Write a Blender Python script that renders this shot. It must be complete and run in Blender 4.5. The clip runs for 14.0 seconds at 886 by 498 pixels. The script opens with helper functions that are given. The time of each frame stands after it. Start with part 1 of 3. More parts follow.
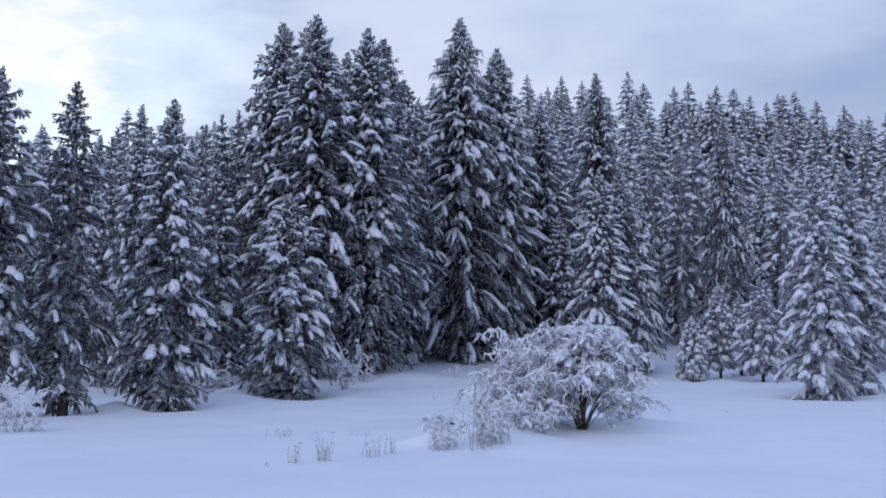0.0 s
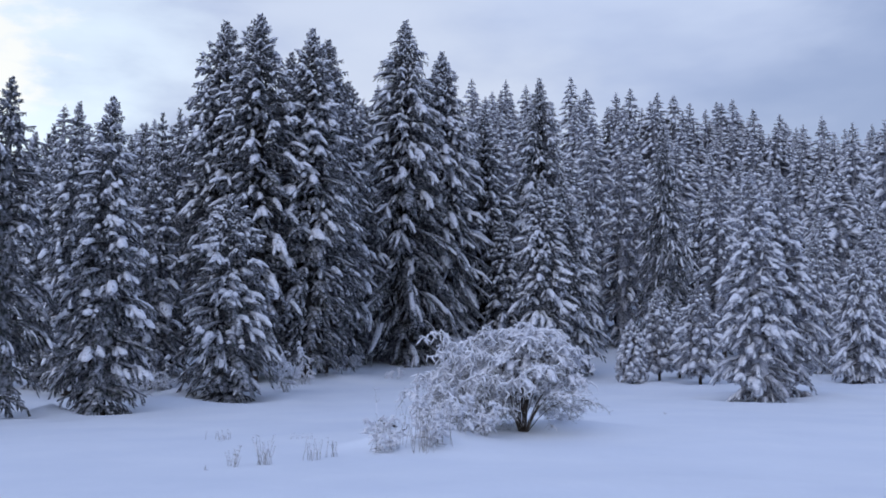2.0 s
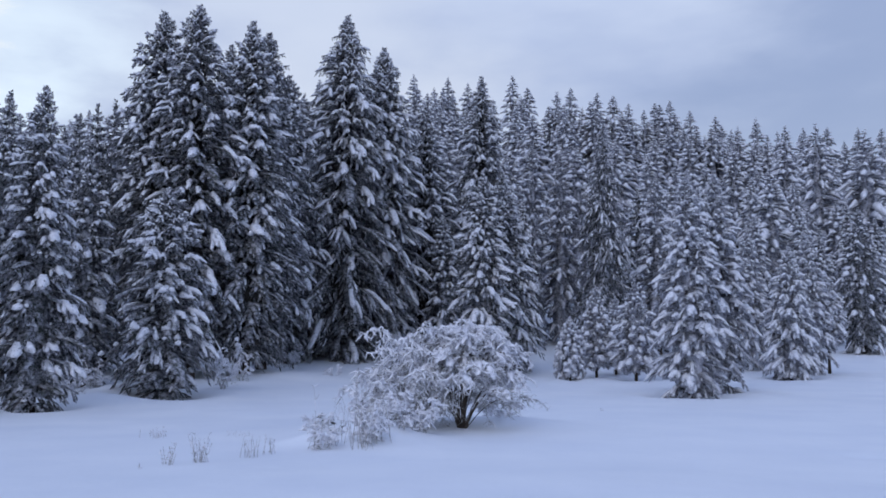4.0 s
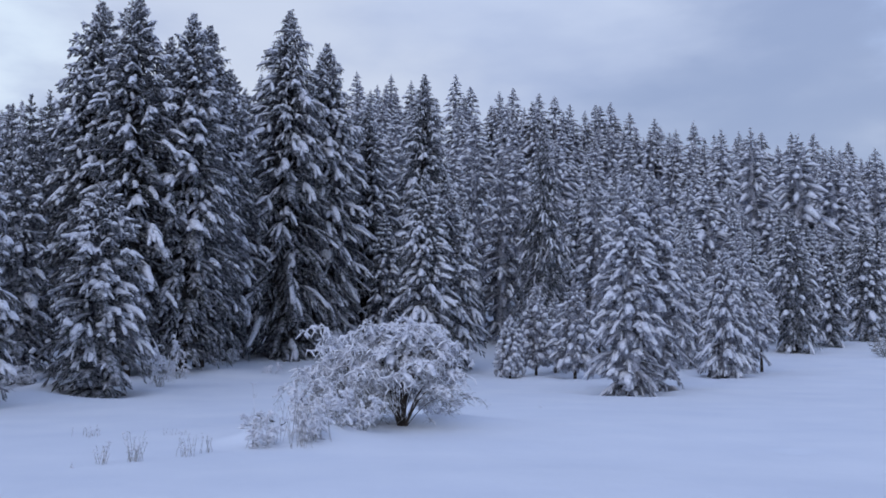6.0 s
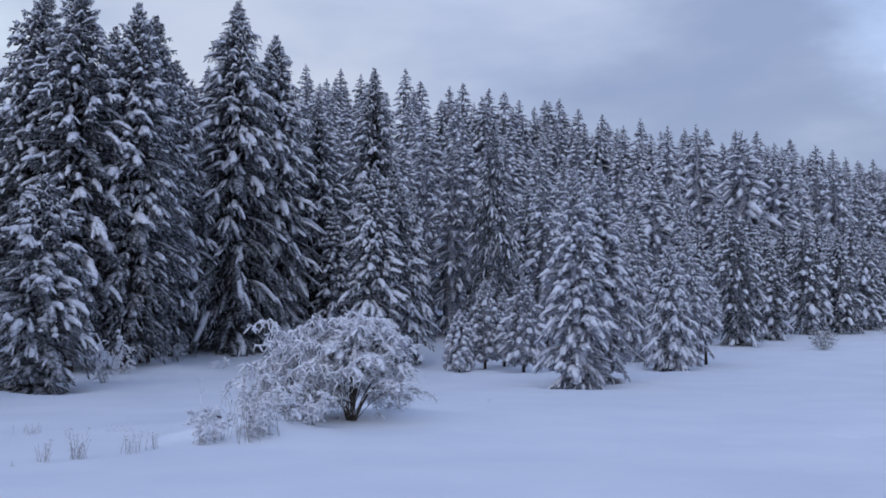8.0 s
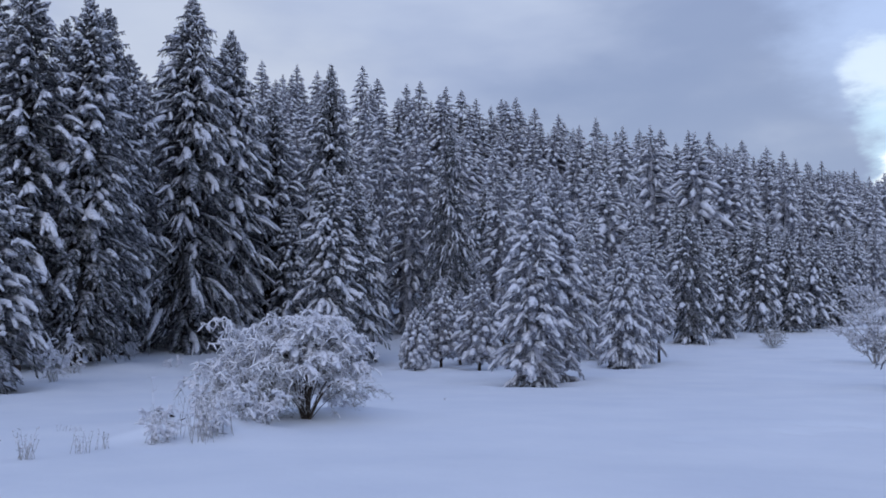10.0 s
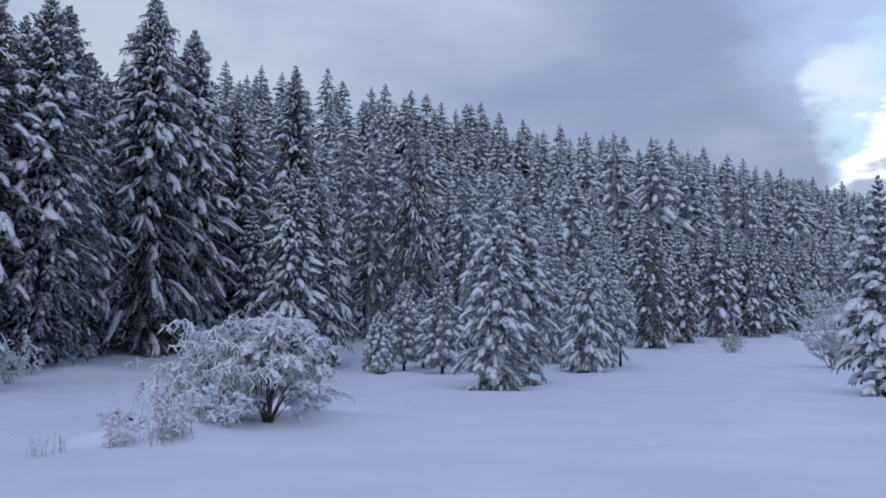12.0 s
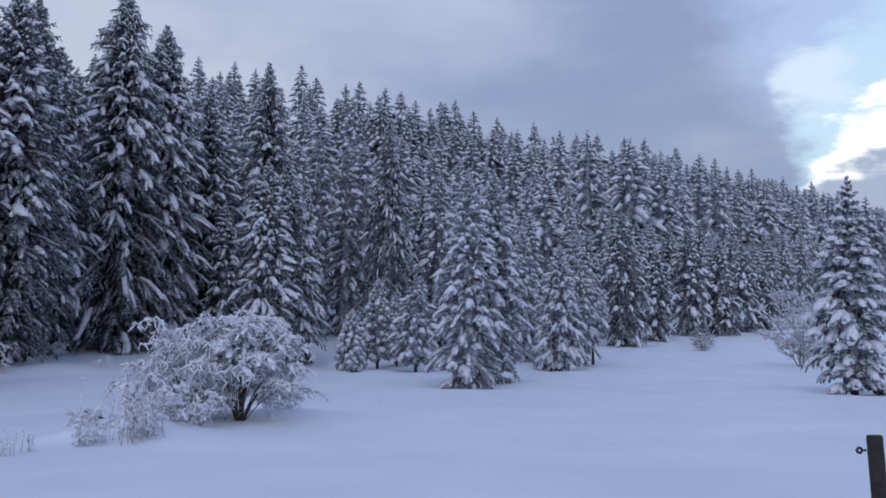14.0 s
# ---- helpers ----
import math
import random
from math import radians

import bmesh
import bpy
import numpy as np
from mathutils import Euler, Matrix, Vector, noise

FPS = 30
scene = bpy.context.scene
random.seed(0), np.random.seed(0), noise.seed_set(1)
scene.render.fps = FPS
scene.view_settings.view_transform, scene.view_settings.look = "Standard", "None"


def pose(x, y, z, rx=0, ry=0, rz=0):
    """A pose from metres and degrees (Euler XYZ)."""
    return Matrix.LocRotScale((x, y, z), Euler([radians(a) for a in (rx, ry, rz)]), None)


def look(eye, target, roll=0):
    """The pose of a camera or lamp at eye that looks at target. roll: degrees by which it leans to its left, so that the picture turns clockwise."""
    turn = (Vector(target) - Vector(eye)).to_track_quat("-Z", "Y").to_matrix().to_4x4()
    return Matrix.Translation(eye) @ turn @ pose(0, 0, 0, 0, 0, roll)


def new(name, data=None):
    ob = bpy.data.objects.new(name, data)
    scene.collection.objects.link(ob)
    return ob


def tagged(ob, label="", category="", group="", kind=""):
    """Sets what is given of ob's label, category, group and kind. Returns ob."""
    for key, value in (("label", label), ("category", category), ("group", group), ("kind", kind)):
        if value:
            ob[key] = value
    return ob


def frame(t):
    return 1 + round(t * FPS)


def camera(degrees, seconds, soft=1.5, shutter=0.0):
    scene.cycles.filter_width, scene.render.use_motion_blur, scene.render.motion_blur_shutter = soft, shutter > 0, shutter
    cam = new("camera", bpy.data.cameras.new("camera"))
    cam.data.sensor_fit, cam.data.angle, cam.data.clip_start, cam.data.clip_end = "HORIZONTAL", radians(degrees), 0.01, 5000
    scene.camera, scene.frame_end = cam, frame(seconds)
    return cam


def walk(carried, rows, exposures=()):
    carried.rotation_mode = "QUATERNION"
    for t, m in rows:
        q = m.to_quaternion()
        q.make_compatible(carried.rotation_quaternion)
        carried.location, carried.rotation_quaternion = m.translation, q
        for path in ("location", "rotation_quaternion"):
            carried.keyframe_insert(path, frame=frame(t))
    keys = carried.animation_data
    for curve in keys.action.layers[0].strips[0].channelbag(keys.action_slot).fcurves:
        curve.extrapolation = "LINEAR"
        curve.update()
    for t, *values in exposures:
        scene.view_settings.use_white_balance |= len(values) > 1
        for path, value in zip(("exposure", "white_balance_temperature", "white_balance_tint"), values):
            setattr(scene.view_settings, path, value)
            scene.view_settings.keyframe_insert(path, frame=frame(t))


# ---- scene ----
EYE = 1.7
cam = camera(50.98, 14.0, soft=1.7)
ROWS = [
    (0.0, 96.5, 0.0, 0.0), (0.5, 96.53, -0.05, -0.8), (1.0, 96.53, 0.03, -1.63), (1.5, 96.58, 0.03, -2.49),
    (2.0, 96.65, -0.06, -3.51), (2.5, 96.66, 0.0, -4.39), (3.0, 96.51, -0.07, -5.36), (5.5, 96.46, -0.22, -9.9),
    (6.0, 96.34, -0.29, -10.83), (6.5, 96.17, -0.25, -11.56), (7.0, 96.17, -0.11, -12.46), (7.5, 96.13, -0.15, -13.15),
    (8.0, 96.0, -0.07, -13.93), (10.5, 95.97, -0.17, -17.23), (11.0, 96.07, -0.33, -17.81), (11.5, 96.11, -0.38, -18.31),
    (12.0, 96.1, -0.27, -18.89), (12.5, 96.1, -0.32, -19.43), (13.0, 96.09, -0.34, -19.83), (13.5, 96.04, -0.37, -20.2),
    (14.0, 96.0, -0.33, -20.52),
]
walk(cam, [(t, pose(0, 0, EYE, rx, ry, rz)) for t, rx, ry, rz in ROWS],
     exposures=[(0, 0.0), (3.0, -0.05), (6.5, -0.12), (8.0, -0.18), (11.0, -0.25), (14.0, -0.32)])

# ---- light: a bluish overcast sky with two breaks, and a very soft weak sun ----
SUN_EL, SUN_AZ = 35.0, -150.0


def build_world():
    w = bpy.data.worlds.new("overcast_sky")
    scene.world = w
    w.use_nodes = True
    nt = w.node_tree
    nt.nodes.clear()
    N = nt.nodes.new
    L = nt.links.new
    out = N("ShaderNodeOutputWorld")
    bg = N("ShaderNodeBackground")
    L(bg.outputs[0], out.inputs[0])
    co = N("ShaderNodeTexCoord")
    sky = N("ShaderNodeTexSky")
    sky.sky_type, sky.sun_disc = "NISHITA", False
    sky.sun_elevation, sky.sun_rotation = radians(SUN_EL), radians(SUN_AZ)
    dim = N("ShaderNodeVectorMath")
    dim.operation = "SCALE"
    dim.inputs["Scale"].default_value = 0.10
    L(sky.outputs[0], dim.inputs[0])
    # clouds: stretched noise on the direction
    mp = N("ShaderNodeMapping")
    mp.inputs["Scale"].default_value = (1.6, 1.6, 5.0)
    mp.inputs["Location"].default_value = (0.35, 0.2, 0.1)
    L(co.outputs["Generated"], mp.inputs[0])
    n1 = N("ShaderNodeTexNoise")
    n1.inputs["Scale"].default_value, n1.inputs["Detail"].default_value, n1.inputs["Roughness"].default_value = 1.7, 5.0, 0.5
    L(mp.outputs[0], n1.inputs["Vector"])
    ramp = N("ShaderNodeValToRGB")
    e = ramp.color_ramp.elements
    e[0].position, e[0].color = 0.30, (0.38, 0.475, 0.72, 1)
    e[1].position, e[1].color = 0.70, (0.68, 0.77, 0.95, 1)
    L(n1.outputs["Fac"], ramp.inputs[0])
    last = ramp.outputs[0]
    n2 = N("ShaderNodeTexNoise")
    n2.inputs["Scale"].default_value, n2.inputs["Detail"].default_value = 5.0, 6.0
    mp2 = N("ShaderNodeMapping")
    mp2.inputs["Scale"].default_value = (1.0, 1.0, 2.4)
    L(co.outputs["Generated"], mp2.inputs[0])
    L(mp2.outputs[0], n2.inputs["Vector"])
    clear = N("ShaderNodeMixRGB")
    clear.blend_type = "ADD"
    clear.inputs[0].default_value = 1.0
    clear.inputs[2].default_value = (0.68, 0.71, 0.67, 1)
    L(dim.outputs[0], clear.inputs[1])
    # a heavy grey bank of cloud and a pale stretch
    for way, lo, hi, col in (((0.60, 0.77, 0.26), 0.94, 1.0, (0.33, 0.425, 0.65, 1)), ((-0.05, 0.955, 0.28), 0.95, 1.02, (0.78, 0.85, 0.97, 1))):
        dot = N("ShaderNodeVectorMath")
        dot.operation = "DOT_PRODUCT"
        nrm = N("ShaderNodeVectorMath")
        nrm.operation = "NORMALIZE"
        L(co.outputs["Generated"], nrm.inputs[0])
        L(nrm.outputs[0], dot.inputs[0])
        dot.inputs[1].default_value = Vector(way).normalized()
        add = N("ShaderNodeMath")
        add.operation = "MULTIPLY_ADD"
        L(n2.outputs["Fac"], add.inputs[0])
        add.inputs[1].default_value = 0.12
        L(dot.outputs["Value"], add.inputs[2])
        rng = N("ShaderNodeMapRange")
        rng.interpolation_type = "SMOOTHSTEP"
        rng.inputs["From Min"].default_value, rng.inputs["From Max"].default_value = lo + 0.06, hi + 0.06
        rng.inputs["To Max"].default_value = 0.8
        L(add.outputs[0], rng.inputs["Value"])
        mix = N("ShaderNodeMixRGB")
        L(rng.outputs[0], mix.inputs[0])
        L(last, mix.inputs[1])
        mix.inputs[2].default_value = col
        last = mix.outputs[0]
    # breaks in the cloud: one over the near trees, and a ragged one past the end of the wood with white cloud rims and a grey bank below it
    n3 = N("ShaderNodeTexNoise")
    n3.inputs["Scale"].default_value, n3.inputs["Detail"].default_value, n3.inputs["Roughness"].default_value = 13.0, 6.0, 0.55
    L(mp2.outputs[0], n3.inputs["Vector"])
    for way, lo, hi, wob, col in (((-0.46, 0.845, 0.27), 0.945, 0.995, 0.10, None), ((-0.376, 0.8766, 0.30), 0.9968, 0.9996, 0.012, (1.06, 1.07, 1.02, 1)),
                                  ((0.694, 0.625, 0.358), 0.976, 0.997, 0.02, (0.62, 0.78, 1.10, 1)),
                                  ((0.7235, 0.6560, 0.214), 0.9922, 0.9958, 0.010, (0.74, 1.0, 1.22, 1)),
                                  ((0.655, 0.709, 0.259), 0.9991, 1.0002, 0.0035, (0.92, 1.08, 1.26, 1)),
                                  ((0.7165, 0.677, 0.170), 0.9968, 0.9986, 0.010, (1.6, 1.6, 1.55, 1)), ((0.712, 0.690, 0.128), 0.9975, 0.9990, 0.008, (0.50, 0.60, 0.80, 1))):
        dot = N("ShaderNodeVectorMath")
        dot.operation = "DOT_PRODUCT"
        nrm = N("ShaderNodeVectorMath")
        nrm.operation = "NORMALIZE"
        L(co.outputs["Generated"], nrm.inputs[0])
        L(nrm.outputs[0], dot.inputs[0])
        dot.inputs[1].default_value = Vector(way).normalized()
        add = N("ShaderNodeMath")
        add.operation = "MULTIPLY_ADD"
        L((n2 if wob > 0.03 else n3).outputs["Fac"], add.inputs[0])
        add.inputs[1].default_value = wob
        L(dot.outputs["Value"], add.inputs[2])
        rng = N("ShaderNodeMapRange")
        rng.interpolation_type = "SMOOTHSTEP"
        rng.inputs["From Min"].default_value, rng.inputs["From Max"].default_value = lo + wob * 0.5, hi + wob * 0.5
        L(add.outputs[0], rng.inputs["Value"])
        mix = N("ShaderNodeMixRGB")
        L(rng.outputs[0], mix.inputs[0])
        L(last, mix.inputs[1])
        if col:
            mix.inputs[2].default_value = col
        else:
            L(clear.outputs[0], mix.inputs[2])
        last = mix.outputs[0]
    # the cloud is thicker and bluer overhead
    sep = N("ShaderNodeSeparateXYZ")
    L(co.outputs["Generated"], sep.inputs[0])
    high = N("ShaderNodeValToRGB")
    h = high.color_ramp.elements
    h[0].position, h[0].color = 0.18, (1, 1, 1, 1)
    h[1].position, h[1].color = 0.75, (0.60, 0.69, 0.92, 1)
    L(sep.outputs["Z"], high.inputs[0])
    mul = N("ShaderNodeMixRGB")
    mul.blend_type = "MULTIPLY"
    mul.inputs[0].default_value = 1.0
    L(last, mul.inputs[1])
    L(high.outputs[0], mul.inputs[2])
    L(mul.outputs[0], bg.inputs[0])
    bg.inputs[1].default_value = 1.0


build_world()
sun_data = bpy.data.lights.new("sun", "SUN")
sun_data.energy, sun_data.angle, sun_data.color = 0.8, radians(50), (0.86, 0.89, 1.0)
sun = new("sun", sun_data)
sun_at = 80 * Vector((math.sin(radians(SUN_AZ)) * math.cos(radians(SUN_EL)), math.cos(radians(SUN_AZ)) * math.cos(radians(SUN_EL)), math.sin(radians(SUN_EL))))
sun.matrix_world = look(sun_at, (0, 0, 0))


# ---- materials ----
def material(name, lo, hi, scale, rough=0.7, bump=0.3, bump_scale=None, detail=5.0, spec=0.3):
    m = bpy.data.materials.new(name)
    m.use_nodes = True
    nt = m.node_tree
    N, L = nt.nodes.new, nt.links.new
    b = nt.nodes["Principled BSDF"]
    b.inputs["Roughness"].default_value = rough
    b.inputs["Specular IOR Level"].default_value = spec
    co = N("ShaderNodeTexCoord")
    n = N("ShaderNodeTexNoise")
    n.inputs["Scale"].default_value, n.inputs["Detail"].default_value = scale, detail
    L(co.outputs["Object"], n.inputs["Vector"])
    r = N("ShaderNodeValToRGB")
    r.color_ramp.elements[0].position, r.color_ramp.elements[0].color = 0.32, (*lo, 1)
    r.color_ramp.elements[1].position, r.color_ramp.elements[1].color = 0.68, (*hi, 1)
    L(n.outputs["Fac"], r.inputs[0])
    L(r.outputs[0], b.inputs["Base Color"])
    if bump:
        n2 = N("ShaderNodeTexNoise")
        n2.inputs["Scale"].default_value, n2.inputs["Detail"].default_value = bump_scale or scale * 4, 4.0
        L(co.outputs["Object"], n2.inputs["Vector"])
        bp = N("ShaderNodeBump")
        bp.inputs["Strength"].default_value, bp.inputs["Distance"].default_value = bump, 0.05
        L(n2.outputs["Fac"], bp.inputs["Height"])
        L(bp.outputs[0], b.inputs["Normal"])
    return m


def needle_material(name, lo, hi, frost):
    """Dark spruce needles with hoar frost lying in patches on them."""
    m = material(name, lo, hi, 9.0, rough=0.65, bump=0.6, bump_scale=60.0)
    nt = m.node_tree
    N, L = nt.nodes.new, nt.links.new
    b = nt.nodes["Principled BSDF"]
    src = b.inputs["Base Color"].links[0].from_socket
    co = N("ShaderNodeTexCoord")
    n = N("ShaderNodeTexNoise")
    n.inputs["Scale"].default_value, n.inputs["Detail"].default_value, n.inputs["Roughness"].default_value = 5.5, 8.0, 0.72
    L(co.outputs["Object"], n.inputs["Vector"])
    mr = N("ShaderNodeMapRange")
    mr.inputs["From Min"].default_value, mr.inputs["From Max"].default_value = 0.62 - frost * 0.35, 0.72 - frost * 0.2
    mr.inputs["To Max"].default_value = 0.85
    L(n.outputs["Fac"], mr.inputs["Value"])
    mx = N("ShaderNodeMixRGB")
    mx.inputs[2].default_value = (0.65, 0.65, 0.72, 1)
    L(mr.outputs[0], mx.inputs[0])
    L(src, mx.inputs[1])
    L(mx.outputs[0], b.inputs["Base Color"])
    return m


SNOW = material("snow", (0.83, 0.83, 0.88), (0.90, 0.90, 0.94), 1.2, rough=0.6, bump=0.25, bump_scale=14.0)


def patchy_snow(name, cover):
    """Snow lying on needles, with needles showing through in small patches."""
    m = material(name, (0.67, 0.68, 0.73), (0.89, 0.89, 0.93), 9.0, rough=0.65, bump=0.6, bump_scale=30.0, detail=6.0)
    nt = m.node_tree
    N, L = nt.nodes.new, nt.links.new
    b = nt.nodes["Principled BSDF"]
    src = b.inputs["Base Color"].links[0].from_socket
    co = N("ShaderNodeTexCoord")
    n = N("ShaderNodeTexNoise")
    n.inputs["Scale"].default_value, n.inputs["Detail"].default_value, n.inputs["Roughness"].default_value = 7.0, 5.0, 0.7
    L(co.outputs["Object"], n.inputs["Vector"])
    mr = N("ShaderNodeMapRange")
    mr.inputs["From Min"].default_value, mr.inputs["From Max"].default_value = 0.5 + 0.35 * (0.5 - cover) - 0.03, 0.5 + 0.35 * (0.5 - cover) + 0.03
    L(n.outputs["Fac"], mr.inputs["Value"])
    mx = N("ShaderNodeMixRGB")
    mx.inputs[1].default_value = (0.047, 0.050, 0.050, 1)
    L(mr.outputs[0], mx.inputs[0])
    L(src, mx.inputs[2])
    L(mx.outputs[0], b.inputs["Base Color"])
    return m


THIN_SNOW = patchy_snow("thin_bough_snow", 0.85)
THICK_SNOW = patchy_snow("thick_bough_snow", 0.97)
FIELD = material("field_snow", (0.80, 0.83, 0.88), (0.88, 0.90, 0.93), 0.35, rough=0.55, bump=0.35, bump_scale=2.2)
NEEDLE = needle_material("spruce_needles", (0.026, 0.033, 0.030), (0.062, 0.074, 0.060), 0.6)
# frosted, and painted paler and bluer to give the far wood its haze
NEEDLE_FROST_HAZE = needle_material("frosted_hazy_needles", (0.036, 0.041, 0.044), (0.082, 0.088, 0.092), 0.75)
HOAR = needle_material("hoar_needles", (0.045, 0.052, 0.054), (0.10, 0.108, 0.112), 0.95)
BARK = material("spruce_bark", (0.035, 0.026, 0.020), (0.10, 0.078, 0.062), 6.0, rough=0.9, bump=0.8, bump_scale=25.0)
# very dark brown painted in for the shade deep inside a crown
CORE_SHADE = material("crown_core_shade", (0.022, 0.020, 0.019), (0.065, 0.058, 0.052), 7.0, rough=0.9, bump=0.8, bump_scale=20.0)
TWIG = material("twig_bark", (0.13, 0.122, 0.11), (0.32, 0.31, 0.28), 8.0, rough=0.85, bump=0.3)
FROSTED_TWIG = material("frosted_twig", (0.26, 0.25, 0.24), (0.60, 0.60, 0.60), 14.0, rough=0.85, bump=0.3)
GRASS = material("dry_stalk", (0.26, 0.25, 0.25), (0.50, 0.48, 0.47), 6.0, rough=0.85, bump=0.0)
POST = material("weathered_post", (0.020, 0.015, 0.013), (0.060, 0.048, 0.040), 5.0, rough=0.85, bump=0.7, bump_scale=30.0)
IRON = material("rusty_iron", (0.02, 0.02, 0.022), (0.06, 0.05, 0.05), 30.0, rough=0.55, bump=0.2)


# ---- terrain ----
def clamp(v, a, b):
    return a if v < a else b if v > b else v


def wood_edge(x):
    """The y at which the forest begins."""
    if x < -5:
        return 56 + 0.5 * (max(x, -60) + 5)
    if x < 55:
        return 56 + 0.0055 * (x + 5) ** 2
    return 75.8 + 0.66 * (x - 55)


WELLS = [(13.9, 34.3, 1.6), (16.0, 36.6, 1.4), (-6.1, 36.5, 1.7), (25.6, 26.3, 1.6), (-9.1, 30.7, 1.1), (-11.6, 28.7, 1.2), (12.1, 45.4, 0.6), (15.5, 45.4, 1.2), (23.2, 44.3, 1.3)]
DRIFTS = [(-10.3, 30.2, 0.9, 0.30), (-8.0, 34.0, 1.4, 0.35), (-7.6, 38.5, 1.6, 0.4), (-2.5, 48.0, 3.5, 0.35), (0.4, 18.4, 1.2, 0.18), (2.9, 22.3, 1.6, 0.15), (4.6, 22.0, 1.0, 0.12)]
DRIFTS += [(0.9, 18.3, 0.5, 0.22), (1.4, 19.0, 0.6, 0.22), (1.2, 20.2, 0.7, 0.25), (0.3, 19.3, 0.4, 0.2), (-0.3, 17.9, 0.4, 0.12), (0.2, 20.6, 0.8, 0.2)]
DRIFTS += [(12.0, 15.6, 0.40, -0.10), (12.8, 15.9, 0.35, -0.09), (14.2, 16.2, 0.40, -0.12), (15.0, 16.0, 0.35, -0.10), (13.2, 16.7, 0.35, -0.09), (16.6, 17.0, 0.40, -0.10), (9.3, 15.3, 0.28, -0.08)]


def ground_z(x, y):
    d = math.hypot(x, y)
    b = 0.0 if d < 22 else 0.00055 * (d - 22) ** 2 if d < 80 else 1.85 + 0.064 * (min(d, 500) - 80)
    if y < 12:
        b *= clamp((y + 30) / 42, 0, 1)
    q = (y - wood_edge(x)) * (0.87 if x > 30 else 1.0)
    q = min(q, 95)
    if q > -50:
        b += 0.33 * 6 * math.log1p(math.exp((q - 8) / 6)) * clamp(1 + (x + 5) / 70, 0.45, 1)
    # a shallow hollow on the left and soft drifts
    b -= 0.22 * math.exp(-((x + 14) / 9) ** 2 - ((y - 28) / 9) ** 2)
    if 12 < d < 60:
        for a, c, r in WELLS:
            k = ((x - a) ** 2 + (y - c) ** 2) / (r * r)
            if k < 6:
                b += -0.14 * math.exp(-k) + 0.08 * math.exp(-(math.sqrt(k) - 1.5) ** 2 * 4)
        for a, c, r, up in DRIFTS:
            k = ((x - a) ** 2 + (y - c) ** 2) / (r * r)
            if k < 6:
                b += up * math.exp(-k)
    soft = clamp((d - 6) / 8, 0, 1)
    b += soft * 0.16 * noise.noise(Vector((x * 0.11, y * 0.13, 0.3)))
    b += soft * 0.035 * noise.noise(Vector((x * 0.55, y * 0.7, 4.3)))
    return b


def mesh_of(name, verts, faces, mat, smooth=True):
    me = bpy.data.meshes.new(name)
    verts = np.asarray(verts, dtype=np.float32)
    if isinstance(faces, np.ndarray) and faces.shape[1] == 3:
        me.vertices.add(len(verts))
        me.vertices.foreach_set("co", verts.ravel())
        me.loops.add(len(faces) * 3)
        me.loops.foreach_set("vertex_index", faces.astype(np.int32).ravel())
        me.polygons.add(len(faces))
        me.polygons.foreach_set("loop_start", np.arange(0, len(faces) * 3, 3, dtype=np.int32))
        me.update(calc_edges=True)
        me.validate()
    else:
        me.from_pydata(verts.tolist(), [], faces)
    if smooth:
        me.polygons.foreach_set("use_smooth", [True] * len(me.polygons))
    me.materials.append(mat)
    return me


def build_ground():
    def axis(lo, hi, n):
        s = np.linspace(-1, 1, n)
        k = 6.6
        v = np.sinh(k * s) / np.sinh(k)
        return np.where(v < 0, -v * lo, v * hi)
    xs = 7 + axis(-1400, 1400, 321)
    ys = 14 + axis(-900, 1900, 341)
    verts = [(x, y, ground_z(x, y)) for y in ys for x in xs]
    nx = len(xs)
    faces = [(j * nx + i, j * nx + i + 1, (j + 1) * nx + i + 1, (j + 1) * nx + i) for j in range(len(ys) - 1) for i in range(nx - 1)]
    g = new("ground", mesh_of("ground", verts, faces, FIELD))
    tagged(g, "smooth untouched snow field rising gently into a wooded hillside", "ground", kind="structure")


build_ground()


# ---- spruces ----
def spindle(p0, p1, wide, up, down, rings, rng, lift=0.0):
    """A tapered frond from p0 to p1, three-sided with its ridge up (up > down) or down: verts in (along, aside, up), and triangles."""
    p0, p1 = np.array(p0, float), np.array(p1, float)
    d = p1 - p0
    side = np.array([-d[1], d[0], 0.0])
    side /= np.linalg.norm(side) + 1e-9
    v = [p0 + (0, 0, lift)]
    ridge = (up, -down * 0.2) if up > down else (-down, up * 0.2)
    for k in range(rings):
        u = rng.uniform(0.4, 0.65) if rings == 1 else (rng.uniform(0.1, 0.25), rng.uniform(0.7, 0.88))[k]
        c = p0 + d * u + (0, 0, lift)
        w = wide * rng.uniform(0.75, 1.25) * (1.0 if k == 0 else 0.85)
        low = np.array((0, 0, ridge[1]))
        trio = [c + side * w + low, c + np.array((0, 0, ridge[0] * rng.uniform(0.7, 1.3))), c - side * w + low]
        v += trio if up > down else trio[::-1]
    v.append(p1 + (0, 0, lift))
    f = [(0, 1 + (i + 1) % 3, 1 + i) for i in range(3)]
    for k in range(rings - 1):
        a, b = 1 + 3 * k, 4 + 3 * k
        for i in range(3):
            j = (i + 1) % 3
            f += [(a + i, a + j, b + j), (a + i, b + j, b + i)]
    a, t = 1 + 3 * (rings - 1), len(v) - 1
    f += [(a + i, a + (i + 1) % 3, t) for i in range(3)]
    return np.array(v), np.array(f)


def joined(pieces):
    vs, fs, n = [], [], 0
    for v, f in pieces:
        vs.append(v)
        fs.append(f + n)
        n += len(v)
    if not vs:
        return np.zeros((0, 3)), np.zeros((0, 3), int)
    return np.concatenate(vs), np.concatenate(fs)


